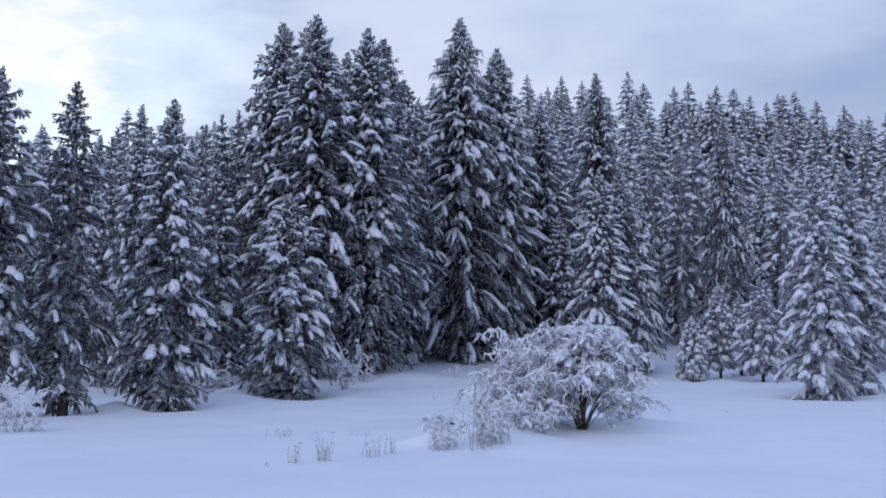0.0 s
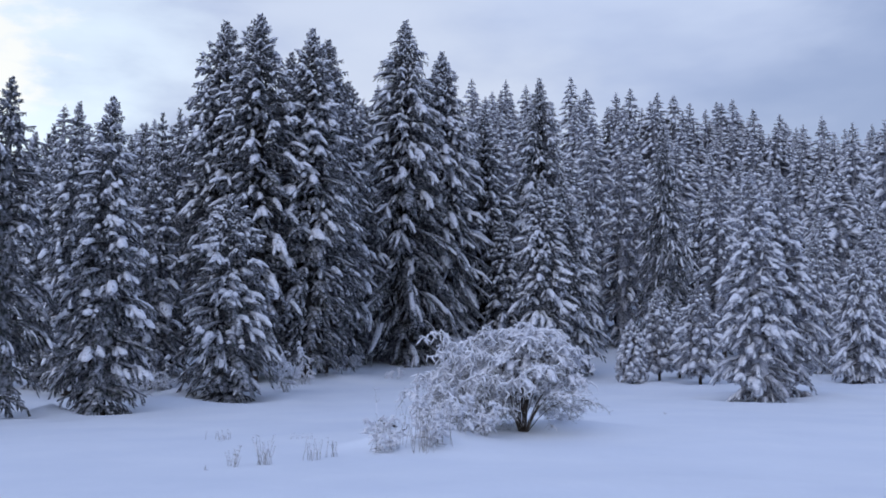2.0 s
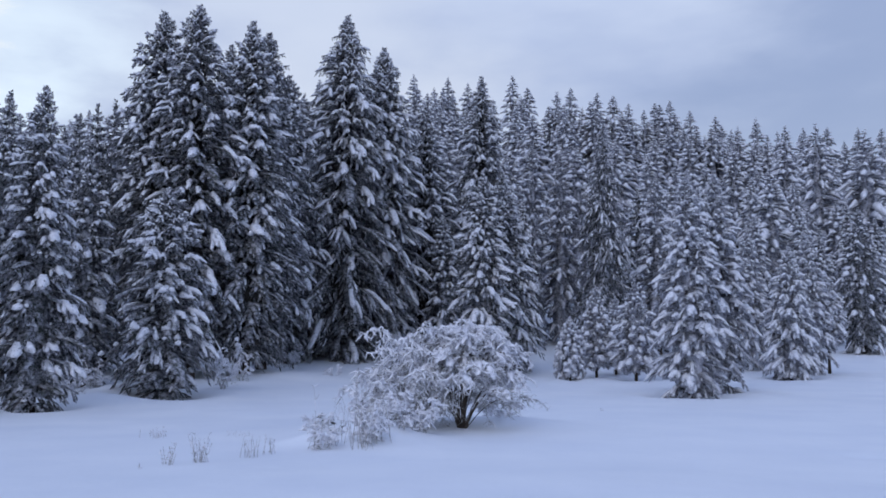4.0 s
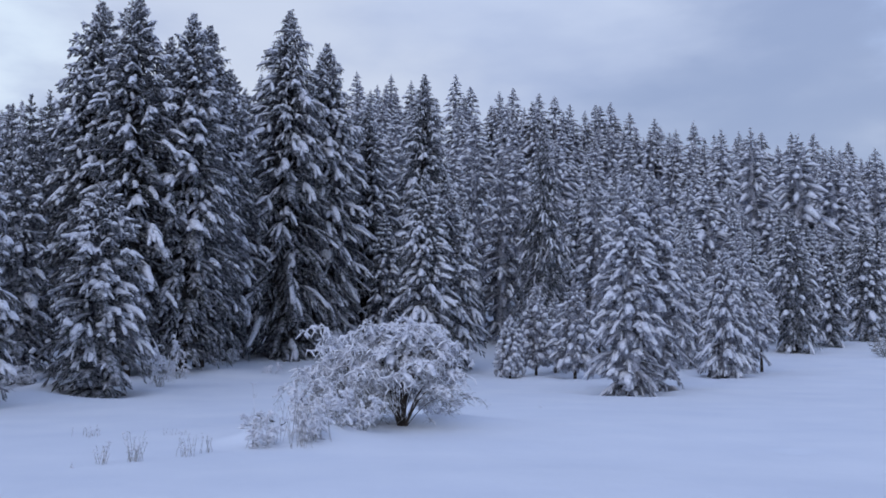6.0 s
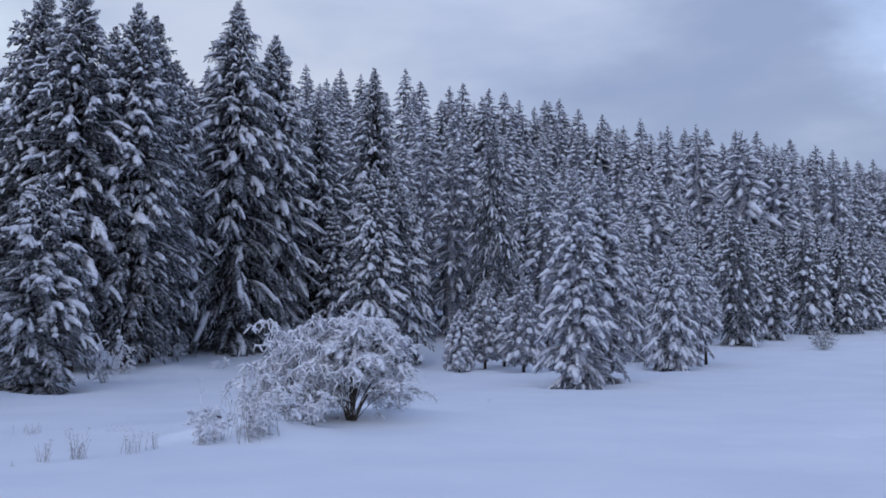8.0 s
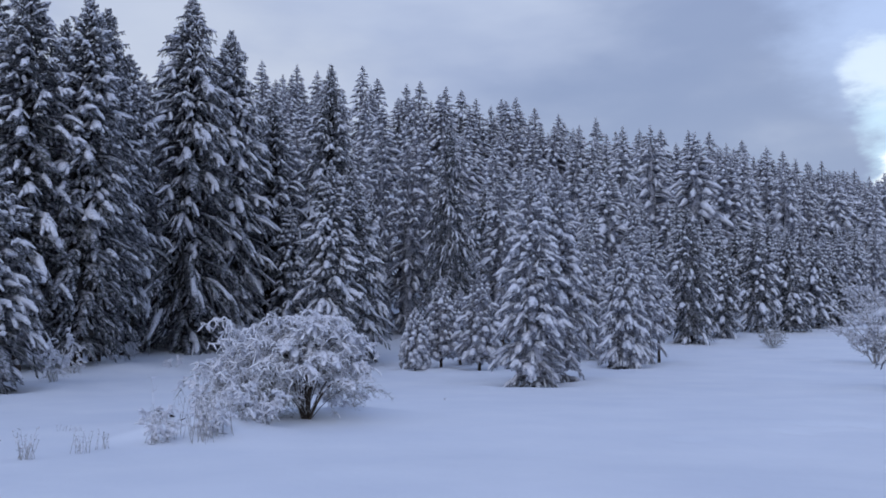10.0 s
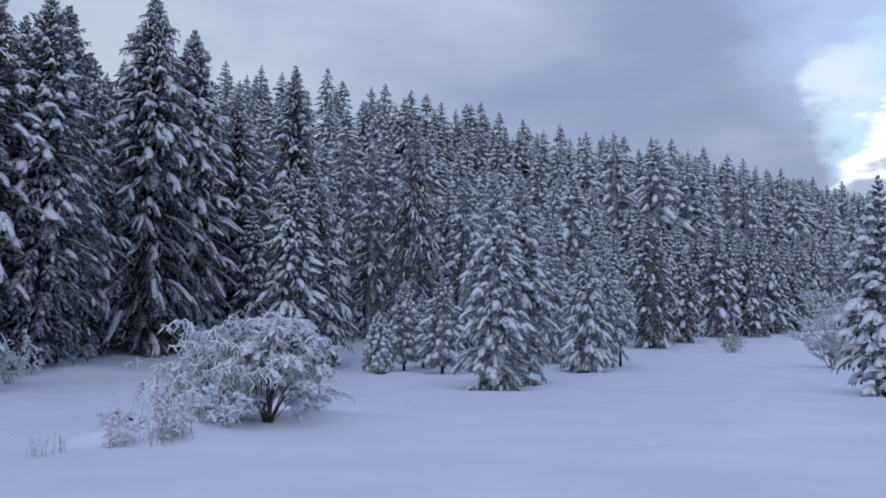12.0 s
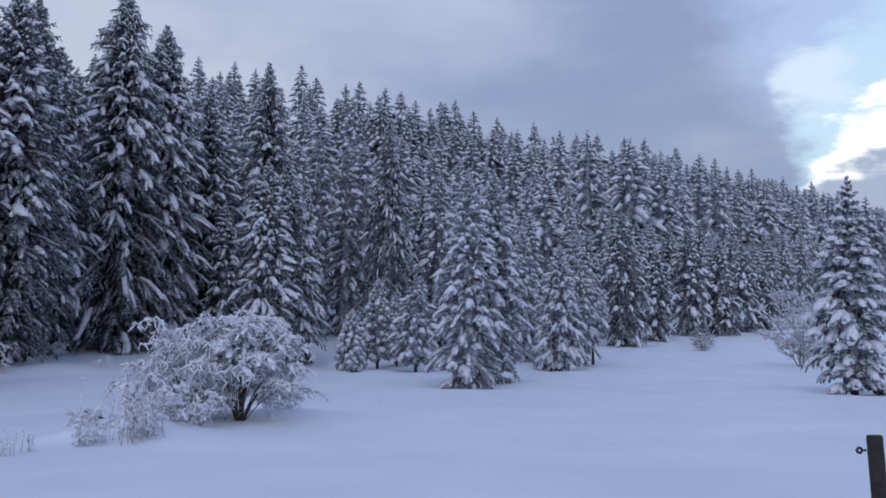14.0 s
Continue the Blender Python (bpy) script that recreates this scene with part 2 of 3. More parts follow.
def tongue(path, wide, thick, prof):
    """A closed, domed strip of snow along a path with a pointed root and a blunt sagging end."""
    P = np.asarray(path, float)
    d = np.gradient(P, axis=0)
    side = np.stack([-d[:, 1], d[:, 0], 0 * d[:, 0]], 1)
    side /= np.linalg.norm(side, axis=1, keepdims=True) + 1e-9
    t = np.linspace(0, math.pi, prof)
    body = P[1:, None, :] + side[1:, None, :] * (np.cos(t)[None, :, None] * np.asarray(wide)[1:, None, None])
    body[:, :, 2] += np.sin(t)[None, :] * np.asarray(thick)[1:, None]
    n = len(P) - 1
    tip = P[-1] + 0.55 * (P[-1] - P[-2]) * min(1.0, wide[-1] / (np.linalg.norm(P[-1] - P[-2]) + 1e-9)) + (0, 0, 0.2 * thick[-1])
    V = np.concatenate([P[:1], body.reshape(-1, 3), tip[None]])
    F = []
    for i in range(prof):
        j = (i + 1) % prof
        F.append((0, 1 + j, 1 + i))
        for k in range(n - 1):
            p, q = 1 + k * prof, 1 + (k + 1) * prof
            F += [(p + i, p + j, q + j), (p + i, q + j, q + i)]
        F.append((1 + (n - 1) * prof + i, 1 + (n - 1) * prof + j, len(V) - 1))
    return V, np.array(F)


def pillow(rng, root, way, drop, ln, rings, prof, pad, rise):
    """Snow heaped along a twig from root: half-width pad, sagging by drop towards its end."""
    u = np.linspace(0, 1, rings + 1)
    path = np.asarray(root) + ln * np.stack([u * way[0], u * way[1], -drop * u * u], 1)
    path[1:, 1] += np.array([rng.uniform(-0.35, 0.35) * pad for _ in range(rings)])
    path[1:, 2] += np.array([rng.uniform(-0.3, 0.2) * pad for _ in range(rings)])
    wide = pad * (0.45 + 0.7 * np.sin(math.pi * (0.05 + 0.8 * u ** 1.2))) * np.array([rng.uniform(0.6, 1.4) for _ in u])
    return tongue(path, wide, wide * rise * rng.uniform(0.8, 1.2), prof)


# rings and profile points of the long pillow, fingers, needle fronds and tassels of a bough, and the fronds' half-width in metres
BOUGH = {4: (4, 4, 2, 5, 1, 0.06), 3: (4, 4, 2, 5, 1, 0.05), 2: (3, 4, 1, 3, 1, 0.075), 1: (3, 3, 1, 1, 0, 0.12), 0: (3, 3, 0, 0, 0, 0.17)}


def bough(rng, detail, snow, pad, load, arc, fan, reach):
    """One bough of unit length: needle fronds hanging to both sides of its spine, and the pillow of snow heaped along it."""
    need, white = [], []
    rings, prof, fingers, fronds, hang, fine = BOUGH[detail]
    fine = fine * pad[1]
    w = pad[0] * load * rng.uniform(0.85, 1.2)
    u = np.linspace(0, 1, rings)
    need.append(tongue(np.stack([0.02 + 0.99 * u, 0 * u, -0.35 * w * np.sin(math.pi * u ** 0.7)], 1), w * 1.7 * (0.35 + 0.6 * np.sin(math.pi * u ** 1.1)), np.full(rings, 0.55 * w), 3))
    if rng.random() < 1.25 * snow:
        a = reach + (rng.uniform(-0.18, 0.18) if rng.random() < snow else rng.uniform(0.1, 0.25))
        b = rng.uniform(0.88, 1.05)
        white.append(pillow(rng, (a, 0, 0.2 * w), (1, rng.uniform(-0.06, 0.06)), 0.05, b - a, rings, prof, w, 1.05))
    for i in range(fingers * 2):
        if rng.random() < snow:
            s = rng.uniform(0.3, 0.85)
            ang = radians(rng.uniform(32, 70))
            ln = fan * (0.20 * (1 - s) + 0.08) * rng.uniform(0.7, 1.5)
            sgn = 1 if i % 2 else -1
            white.append(pillow(rng, (s, sgn * 0.15 * w, -0.05 * w), (math.cos(ang), sgn * math.sin(ang)), rng.uniform(0.35, 0.8) + 0.3 * arc, ln, 3 if detail > 2 else 2, 3, w * rng.uniform(0.5, 0.95), 1.0))
    for i in range(fronds * 2):
        sgn = 1 if i % 2 else -1
        s = 0.08 + 0.86 * (i + rng.uniform(0.0, 1.0)) / (2 * fronds)
        ln = fan * (0.19 * (1 - s) ** 0.6 + 0.08) * rng.uniform(0.7, 1.25)
        ang = radians(rng.uniform(30, 66))
        drop = (rng.uniform(0.4, 1.1) + 0.35 * arc) * ln
        k = fine * rng.uniform(0.75, 1.35)
        need.append(spindle((s, 0, -0.1 * w), (s + ln * math.cos(ang), sgn * ln * math.sin(ang), -0.1 * w - drop), k, k * 0.4, k * 1.9, 1, rng))
    for _ in range(hang):
        s = rng.uniform(0.25, 0.98)
        y = rng.uniform(-0.2, 0.2) * (1.1 - s) * fan
        need.append(spindle((s, y, 0), (s + rng.uniform(-0.02, 0.06), y * 1.2, -rng.uniform(0.5, 1.3) * w - 0.07), fine, fine, fine, 1, rng))
    return joined(need), joined(white)


def spruce_meshes(seed, h, r, detail, snow=0.8, droop=0.35, rise=0.1, swell=3.0, clump=0.0, skirt=0.03, whorl=None, ragged=0.25, shelter=0.45, load=1.0, mess=0.7, even=0.0, frosted=False, split=False, arc=0.0, pad=None, fan=1.0, per=None, tip=1.0, reach=0.5):
    """Trunk, crown and snow meshes of one spruce; with split, the crown as a list of (bough, snow) meshes."""
    rng = random.Random(seed)
    ref = 0.7 * r
    pad = pad or {4: 0.125, 3: 0.105, 2: 0.14, 1: 0.18, 0: 0.24}[detail]
    per = per or {4: 11, 3: 10, 2: 9, 1: 9, 0: 8}[detail]
    kinds = [bough(rng, detail, min(1, snow * k), (pad / ref, 1 / ref), load, arc, fan, reach) for k in (0.1, 0.4, 0.75, 1.05, 1.35, 1.6)]
    nw = whorl or {4: 30, 3: 25, 2: 20, 1: 17, 0: 13}[detail]
    boughs = []
    z0 = h * skirt
    turn = 0.0
    for w in range(nw):
        u = 1 - (w + 0.5) / nw
        for k in range(per if w < nw - 2 else 5):
            z = z0 + (h - z0) * (1 - u ** (1.35 if detail > 1 else 1.6)) + (0.5 + 0.5 * u) * rng.uniform(-0.5, 0.5) * (h / nw) * mess
            uu = clamp((h - z) / (h - z0), 0.01, 1)
            ln = r * (1 - math.exp(-swell * uu)) / (1 - math.exp(-swell)) * rng.uniform(1 - ragged, 1 + ragged * 0.5) * (1.0 if rng.random() < 0.66 else rng.uniform(0.55, 0.85)) + (0.005 if detail > 1 else 0.008) * h
            if uu > 0.8:
                ln *= 1 - 2.0 * (uu - 0.8)
            turn += 2.39996 + rng.uniform(-0.25, 0.25)
            a = rise + (0.25 * (1 - uu) ** 3 + 0.5 * (1 - uu) ** 12) * tip + 0.12 - 0.38 * min(uu, 0.7) * droop
            d = droop * (0.35 + 0.5 * min(uu, 0.85)) * rng.uniform(0.6, 1.4)
            wsc = ref * (0.18 + 0.82 * min(ln / ref, 1.3)) * rng.uniform(0.85, 1.2)
            ca, sa = math.cos(turn), math.sin(turn)
            both = []
            for src, tri in kinds[int(clamp((even + (1 - even) * rng.random() + shelter * (0.5 - uu)) * 6, 0, 5))]:
                s = src[:, 0]
                rad = s * ln * (1 - 0.12 * d * s)
                lat = src[:, 1] * wsc
                zz = z + ln * (a * s - d * s ** 2.3) + src[:, 2] * wsc
                both.append([(np.stack([ca * rad - sa * lat, sa * rad + ca * lat, zz], 1), tri)] if len(src) else [])
            if clump and rng.random() < clump * (2.2 if 0.15 < uu < 0.7 else 0.5):
                for _ in range(3):
                    s = rng.uniform(0.5, 0.98)
                    V, F = lump(rng, min(ln, 0.8 * r) * rng.uniform(0.055, 0.11))
                    off = rng.uniform(-0.15, 0.15) * ln
                    both[1].append((V + np.array((ca * s * ln - sa * off, sa * s * ln + ca * off, z + ln * (a * s - d * s ** 2.3) + 0.02 * ln)), F))
            boughs.append(both)
    # a jagged core, coloured as inner shade in tall spruces, and the leader
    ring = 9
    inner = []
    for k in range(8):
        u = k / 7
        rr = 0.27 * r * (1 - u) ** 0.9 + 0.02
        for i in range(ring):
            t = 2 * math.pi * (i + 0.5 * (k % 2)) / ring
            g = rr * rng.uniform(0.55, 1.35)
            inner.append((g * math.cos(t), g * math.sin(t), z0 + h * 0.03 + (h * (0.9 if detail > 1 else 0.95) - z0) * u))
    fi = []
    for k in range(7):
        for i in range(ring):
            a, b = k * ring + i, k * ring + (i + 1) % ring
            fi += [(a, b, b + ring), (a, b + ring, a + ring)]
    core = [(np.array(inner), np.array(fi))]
    V, F = spindle((0, 0, 0), (1, 0, 0), 0.0045 * h, 0.006 * h, 0.004 * h, 2, rng)
    leader = np.stack([V[:, 2], V[:, 1], h * 0.93 + V[:, 0] * h * 0.07], 1)
    core.append((leader, F))
    for k in range(10):
        t = 2.4 * k
        zz = h * (0.985 - 0.006 * k)
        ln = h * (0.006 + 0.0022 * k) * (1 if detail > 1 else 0.7)
        V, F = spindle((0, 0, 0), (ln, 0, ln * 0.35), ln * 0.22, ln * 0.1, ln * 0.3, 1, rng)
        core.append((np.stack([math.cos(t) * V[:, 0] - math.sin(t) * V[:, 1], math.sin(t) * V[:, 0] + math.cos(t) * V[:, 1], zz + V[:, 2]], 1), F))
    cap = [(leader + (0.002 * h, 0, 0.003 * h), F)]
    green, pale = HOAR if frosted == 2 else NEEDLE_FROST_HAZE if frosted else NEEDLE, THICK_SNOW if frosted or clump > 0.2 else THIN_SNOW
    if split:
        crown = mesh_of("spruce_core", *joined(core), green, smooth=False)
        white = [(mesh_of("bough", *joined(n), green, smooth=False), mesh_of("bough_snow", *joined(w), pale) if w else None) for n, w in boughs]
    else:
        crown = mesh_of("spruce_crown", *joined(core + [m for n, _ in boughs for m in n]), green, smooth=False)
        # slot 1 puts the dark shade colour on the core of tall spruces
        crown.materials.append(CORE_SHADE)
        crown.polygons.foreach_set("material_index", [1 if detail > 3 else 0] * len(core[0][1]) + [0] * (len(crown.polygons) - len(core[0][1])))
        white = mesh_of("spruce_snow", *joined(cap + [m for _, w in boughs for m in w]), pale)
    # trunk
    tv, tf, sides = [], [], 8
    levels = (-0.4, 0.0, 0.25 * h, 0.6 * h, 0.97 * h)
    for k, z in enumerate(levels):
        rr = (0.0125 * h + 0.01) * (1.25 if k < 2 else 1) * max(0.06, 1 - max(z, 0) / h)
        for i in range(sides):
            t = 2 * math.pi * i / sides
            tv.append((rr * math.cos(t), rr * math.sin(t), z))
    for k in range(len(levels) - 1):
        for i in range(sides):
            a, b = k * sides + i, k * sides + (i + 1) % sides
            tf.append((a, b, b + sides, a + sides))
    trunk = mesh_of("spruce_trunk", tv, tf, BARK)
    return trunk, crown, white


def lump(rng, size):
    """A soft sagging clod of snow."""
    bm = bmesh.new()
    bmesh.ops.create_icosphere(bm, subdivisions=1, radius=1.0)
    V = np.array([v.co[:] for v in bm.verts])
    F = np.array([[v.index for v in f.verts] for f in bm.faces])
    bm.free()
    V *= np.array([rng.uniform(0.75, 1.25) for _ in range(len(V))])[:, None]
    V *= np.array((size * rng.uniform(0.8, 1.3), size * rng.uniform(0.8, 1.3), size * rng.uniform(0.6, 1.0)))
    V[:, 2] -= 0.25 * np.abs(V[:, 0])
    return V, F


def plant_spruce(meshes, x, y, scale=(1, 1, 1), turn=0.0, label="", group="", lean=0.0):
    top = new("spruce_tree")
    top.matrix_world = Matrix.LocRotScale((x, y, ground_z(x, y) - 0.05), Euler((0, lean, turn)), scale)
    if isinstance(meshes[2], list):
        for green, pale in meshes[2]:
            arm = new("bough", green)
            arm.parent = top
            if pale:
                tagged(new("snow", pale), kind="stuff").parent = arm
        meshes = meshes[:2]
    for nm, me in zip(("trunk", "crown", "snow"), meshes):
        ob = new(nm, me)
        ob.parent = top
        if nm != "trunk":
            tagged(ob, kind="stuff")
    tagged(top, label, "spruce", group)
    return top


PLANTED = []


def stand(rows, detail, label, group, **kw):
    for i, (x, y, h, r) in enumerate(rows):
        me = spruce_meshes(int(abs(x) * 131 + abs(y) * 17 + h * 7), h, r, detail, **kw)
        plant_spruce(me, x, y, turn=i * 1.7, label=label, group=group)
        PLANTED.append((x, y))


EDGE, TALL, YOUNG, INNER = "spruces at the field edge", "tall spruces", "young spruces", "spruces in the wood"
stand([(-13.2, 27.0, 10.3, 1.7), (-11.6, 28.7, 10.6, 1.7)], 3, "slender ragged spruce with long drooping boughs under hanging snow", EDGE,
      swell=3.6, snow=0.42, load=0.95, droop=0.6, fan=1.3, ragged=0.45, whorl=28, clump=0.03, skirt=0.06, shelter=0.9, per=8)
stand([(-12.6, 38.0, 11.9, 1.6), (-9.1, 30.7, 10.6, 1.75)], 3, "slender spruce with snow-laden drooping boughs", EDGE,
      swell=2.6, snow=0.52, load=0.95, droop=0.6, fan=1.25, ragged=0.35, clump=0.03, mess=0.85, whorl=28, shelter=0.9, arc=0.25)
stand([(-8.4, 47.3, 18.4, 2.7), (-6.4, 45.6, 18.3, 2.8), (-5.5, 51.7, 18.1, 2.0), (-3.9, 46.8, 17.8, 2.5), (-3.3, 49.9, 18.2, 2.6), (-2.4, 55.9, 17.4, 2.4)], 4,
      "tall dark old spruce dusted with snow on its boughs", TALL, swell=4.2, snow=0.6, load=1.05, droop=0.6, skirt=0.05, whorl=36, shelter=1.15, ragged=0.3, fan=1.25)
stand([(-6.1, 36.5, 8.1, 2.4)], 3, "broad spruce loaded with large white clods of snow", "", split=True, swell=2.8, snow=0.5, load=1.1, droop=0.55, clump=0.2, shelter=1.1, ragged=0.35, whorl=28, fan=1.15)
stand([(1.1, 58.0, 22.0, 3.9), (3.6, 59.9, 20.4, 3.5)], 4, "very tall spruce with long hanging boughs and thin snow", TALL,
      swell=3.4, snow=0.66, load=1.05, droop=0.62, fan=1.1, reach=0.42, per=13, pad=0.15, rise=0.0, whorl=40, shelter=1.1, ragged=0.35, arc=0.4, tip=0.3)
stand([(6.8, 63.6, 17.0, 3.0)], 4, "tall dark spruce with hardly any snow on its lower boughs", TALL, swell=3, snow=0.35, load=0.9, droop=0.75, shelter=1.3)
stand([(11.0, 65.1, 19.5, 3.5)], 4, "tall snowy spruce behind smaller ones", TALL, swell=2.6, snow=0.65, load=1.0, droop=0.62, shelter=0.6, arc=0.5, whorl=32, tip=0.3)
stand([(8.4, 49.3, 11.1, 2.5), (10.0, 52.0, 11.5, 2.8)], 3, "dense conical spruce with thick snow on every bough", EDGE, swell=2.0, snow=0.68, load=1.15, droop=0.55, clump=0.02, mess=0.85, whorl=27, shelter=0.4, even=0.2, arc=0.35)
stand([(13.9, 34.3, 8.9, 1.75), (16.0, 36.6, 9.3, 1.8)], 3, "broad pale spruce weighed down by snow", EDGE, split=True, swell=2.6, snow=0.75, load=0.92, droop=0.55, reach=0.4, frosted=2, whorl=30, mess=0.85, ragged=0.35, shelter=0.4, even=0.3, arc=0.5, rise=0.1, tip=0.4, fan=0.9)
stand([(12.1, 45.4, 3.3, 1.0), (14.2, 47.9, 4.9, 1.25), (15.5, 45.4, 5.2, 1.6), (16.1, 50.5, 4.4, 1.1)], 2, "young spruce thickly covered with snow", YOUNG,
      swell=2.0, snow=1.0, load=1.15, droop=0.45, skirt=0.12, frosted=2, whorl=17, mess=0.7, shelter=0.2, even=0.3, arc=0.3, pad=0.095, per=8, fan=1.0)
stand([(-20.2, 56.5, 13.9, 2.1), (-22.5, 59.9, 13.4, 2.1), (-17.0, 61.7, 13.6, 2.1), (-11.8, 48.6, 13.7, 2.0), (-11.4, 50.7, 14.4, 2.1), (-14.1, 54.2, 14.2, 2.0), (-1.5, 60.0, 16.4, 2.5),
       (-14.6, 41.2, 10.5, 1.8), (-10.3, 41.6, 10.0, 1.8), (-17.8, 41.0, 10.5, 1.8), (-13.4, 45.5, 11.5, 1.9), (-17.6, 48.5, 12.5, 2.0)], 2,
      "slim dark spruce with snow on its boughs", INNER, swell=2.4, snow=0.48, load=1.0, droop=0.6, shelter=0.9, arc=0.4)
stand([(17.0, 65.8, 14.0, 2.5), (15.9, 70.2, 14.6, 2.6), (22.8, 61.9, 12.5, 2.4)], 2, "snowy spruce inside the wood", INNER, swell=2.2, snow=0.6, load=1.0, droop=0.62, frosted=True, shelter=0.8, arc=0.5)
stand([(18.5, 60.2, 15.6, 2.9)], 3, "dark spruce with bare brownish lower boughs", INNER, swell=2.0, snow=0.45, load=0.85, droop=0.75, rise=-0.1, shelter=1.0, arc=0.5, whorl=30)
stand([(23.2, 44.3, 6.8, 1.7), (25.8, 47.5, 7.8, 1.7), (24.9, 52.4, 8.4, 1.7)], 3, "young spruce with sagging snow-covered boughs", YOUNG, swell=2.4, snow=0.9, load=0.95, droop=0.6, frosted=2, mess=0.8, whorl=22, shelter=0.3, even=0.3, arc=0.5, pad=0.10)
stand([(27.7, 48.7, 5.5, 1.3)], 3, "young spruce on a bare thin trunk above the snow", YOUNG, swell=2, snow=0.9, load=1.0, droop=0.6, frosted=2, skirt=0.32, even=0.3, arc=0.5, pad=0.09, whorl=15)
stand([(38.6, 63.1, 10.6, 2.8), (45.2, 68.4, 7.9, 1.9), (50.8, 71.8, 10.2, 2.5), (55.4, 73.4, 9.3, 2.7), (60.9, 76.8, 9.0, 2.3), (65.5, 79.5, 6.8, 2.0)], 2,
      "snow-covered spruce standing at the edge of the wood", "spruces at the wood edge", swell=2.4, snow=0.78, load=1.0, droop=0.65, mess=0.85, whorl=22, shelter=0.6, even=0.1, arc=0.5, pad=0.14)
stand([(25.6, 26.3, 8.0, 1.9)], 3, "free-standing spruce with heavy pillows of snow on its boughs", "", split=True, swell=1.7, snow=0.95, load=1.3, droop=0.45, ragged=0.25, whorl=20, mess=0.6, even=0.6, shelter=0.15, arc=0.2, per=8, fan=0.95, reach=0.35)

# ---- the wood on the slope: a few growth forms, planted many times ----
EDGE_FORMS = [spruce_meshes(900 + k, 12.0, 2.2 + 0.2 * (k % 3), 1, snow=0.84, load=1.0, droop=0.75, reach=0.35, tip=0.4, arc=0.4, swell=2.0, ragged=0.25, shelter=0.9, whorl=21, mess=0.6, frosted=k % 2 == 0) for k in range(6)]
FAR_FORMS = [spruce_meshes(950 + k, 14.0, 2.6 + 0.25 * (k % 3), 0, snow=0.84, load=1.0, droop=0.72, reach=0.3, tip=0.3, arc=0.4, whorl=17, swell=2.4, ragged=0.22, skirt=0.12, shelter=0.6, mess=1.0, frosted=True) for k in range(8)]
WOOD = "snowy spruce in the dense wood on the slope"
CREST = [(19.5, 148.7, 14), (32.4, 146.5, 18), (37.1, 145.3, 18), (39.3, 144.8, 19), (43.4, 143.6, 19), (45.8, 142.8, 19), (49.7, 146.8, 18), (55.5, 150.1, 19), (57.9, 149.2, 20),
         (60.9, 148.0, 19), (66.7, 150.9, 19), (71.1, 154.4, 17), (74.9, 152.6, 20), (89.0, 162.2, 20), (92.6, 160.1, 21), (99.8, 161.7, 22), (105.9, 163.8, 23)]
CREST += [(116.8, 168.5, 23), (126.7, 173.7, 23), (132.4, 175.7, 23), (143.0, 180.1, 21), (145.0, 178.5, 23), (160.1, 185.5, 23), (165.8, 187.1, 22), (172.2, 188.1, 23), (178.2, 189.3, 19),
          (-39.6, 86.4, 12), (-40.3, 91.5, 12), (-38.8, 92.2, 12), (13.4, 139.4, 13), (17.4, 138.9, 13), (22.0, 143.3, 14)]
rng = random.Random(5)
SITES = [(x, y, h, 1.0) for x, y, h in CREST]
for x, y, h in CREST:
    for side in (-1, 1):
        SITES.append((x + side * rng.uniform(1.8, 3.6), y - rng.uniform(3, 6), h * rng.uniform(0.8, 0.92), rng.uniform(0.9, 1.1)))
for gx in range(-13, 38):
    for gy in range(0, 9):
        x = (gx + 0.5 * (gy % 2)) * 6.6 + rng.uniform(-1.6, 1.6)
        y = wood_edge(x) + 4 + (gy * 5.6 if gy < 4 else 17 + (gy - 3) * 13.0) + rng.uniform(-2.0, 2.0)
        az = math.degrees(math.atan2(x, y))
        if not -29 < az < 50:
            continue
        if any((x - a) ** 2 + (y - b) ** 2 < 8.0 for a, b in PLANTED) or any((x - a) ** 2 + (y - b) ** 2 < 9 for a, b, *_ in CREST):
            continue
        SITES.append((x, y, rng.uniform(9.0, 12.5) if gy < 2 else rng.uniform(11, 15.5) if x < 55 else rng.uniform(14, 20) if x < 130 else rng.uniform(17, 23), rng.uniform(0.85, 1.2)))
SITES.sort(key=lambda s: math.hypot(s[0], s[1]))
woods = [[], [], []]
# material slots of the joined crowns, slot 1 being the shade-dark core colour
dead = []
for i, (x, y, h, fat) in enumerate(SITES):
    front = y - wood_edge(x) < 13
    form = EDGE_FORMS[rng.randrange(6)] if front else FAR_FORMS[rng.randrange(8)]
    k = h / (12.0 if front else 14.0)
    scale = (k * fat, k * fat, k)
    turn = rng.uniform(0, 6.28)
    if i < 240:
        plant_spruce(form, x, y, scale, turn, WOOD, "spruces of the wood")
        continue
    m = Matrix.LocRotScale((x, y, ground_z(x, y) - 0.05), Euler((0, 0, turn)), scale)
    A = np.array(m)
    for j, me in enumerate(form):
        V = np.empty(len(me.vertices) * 3, np.float32)
        me.vertices.foreach_get("co", V)
        V = V.reshape(-1, 3) @ A[:3, :3].T + A[:3, 3]
        if j == 0:
            F = np.array([p.vertices[:] for p in me.polygons])
            F = np.concatenate([F[:, :3], F[:, [0, 2, 3]]])
        else:
            F = np.empty(len(me.polygons) * 3, np.int32)
            me.polygons.foreach_get("vertices", F)
            F = F.reshape(-1, 3)
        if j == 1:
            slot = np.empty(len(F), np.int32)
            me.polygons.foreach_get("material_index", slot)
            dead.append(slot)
        woods[j].append((V, F))
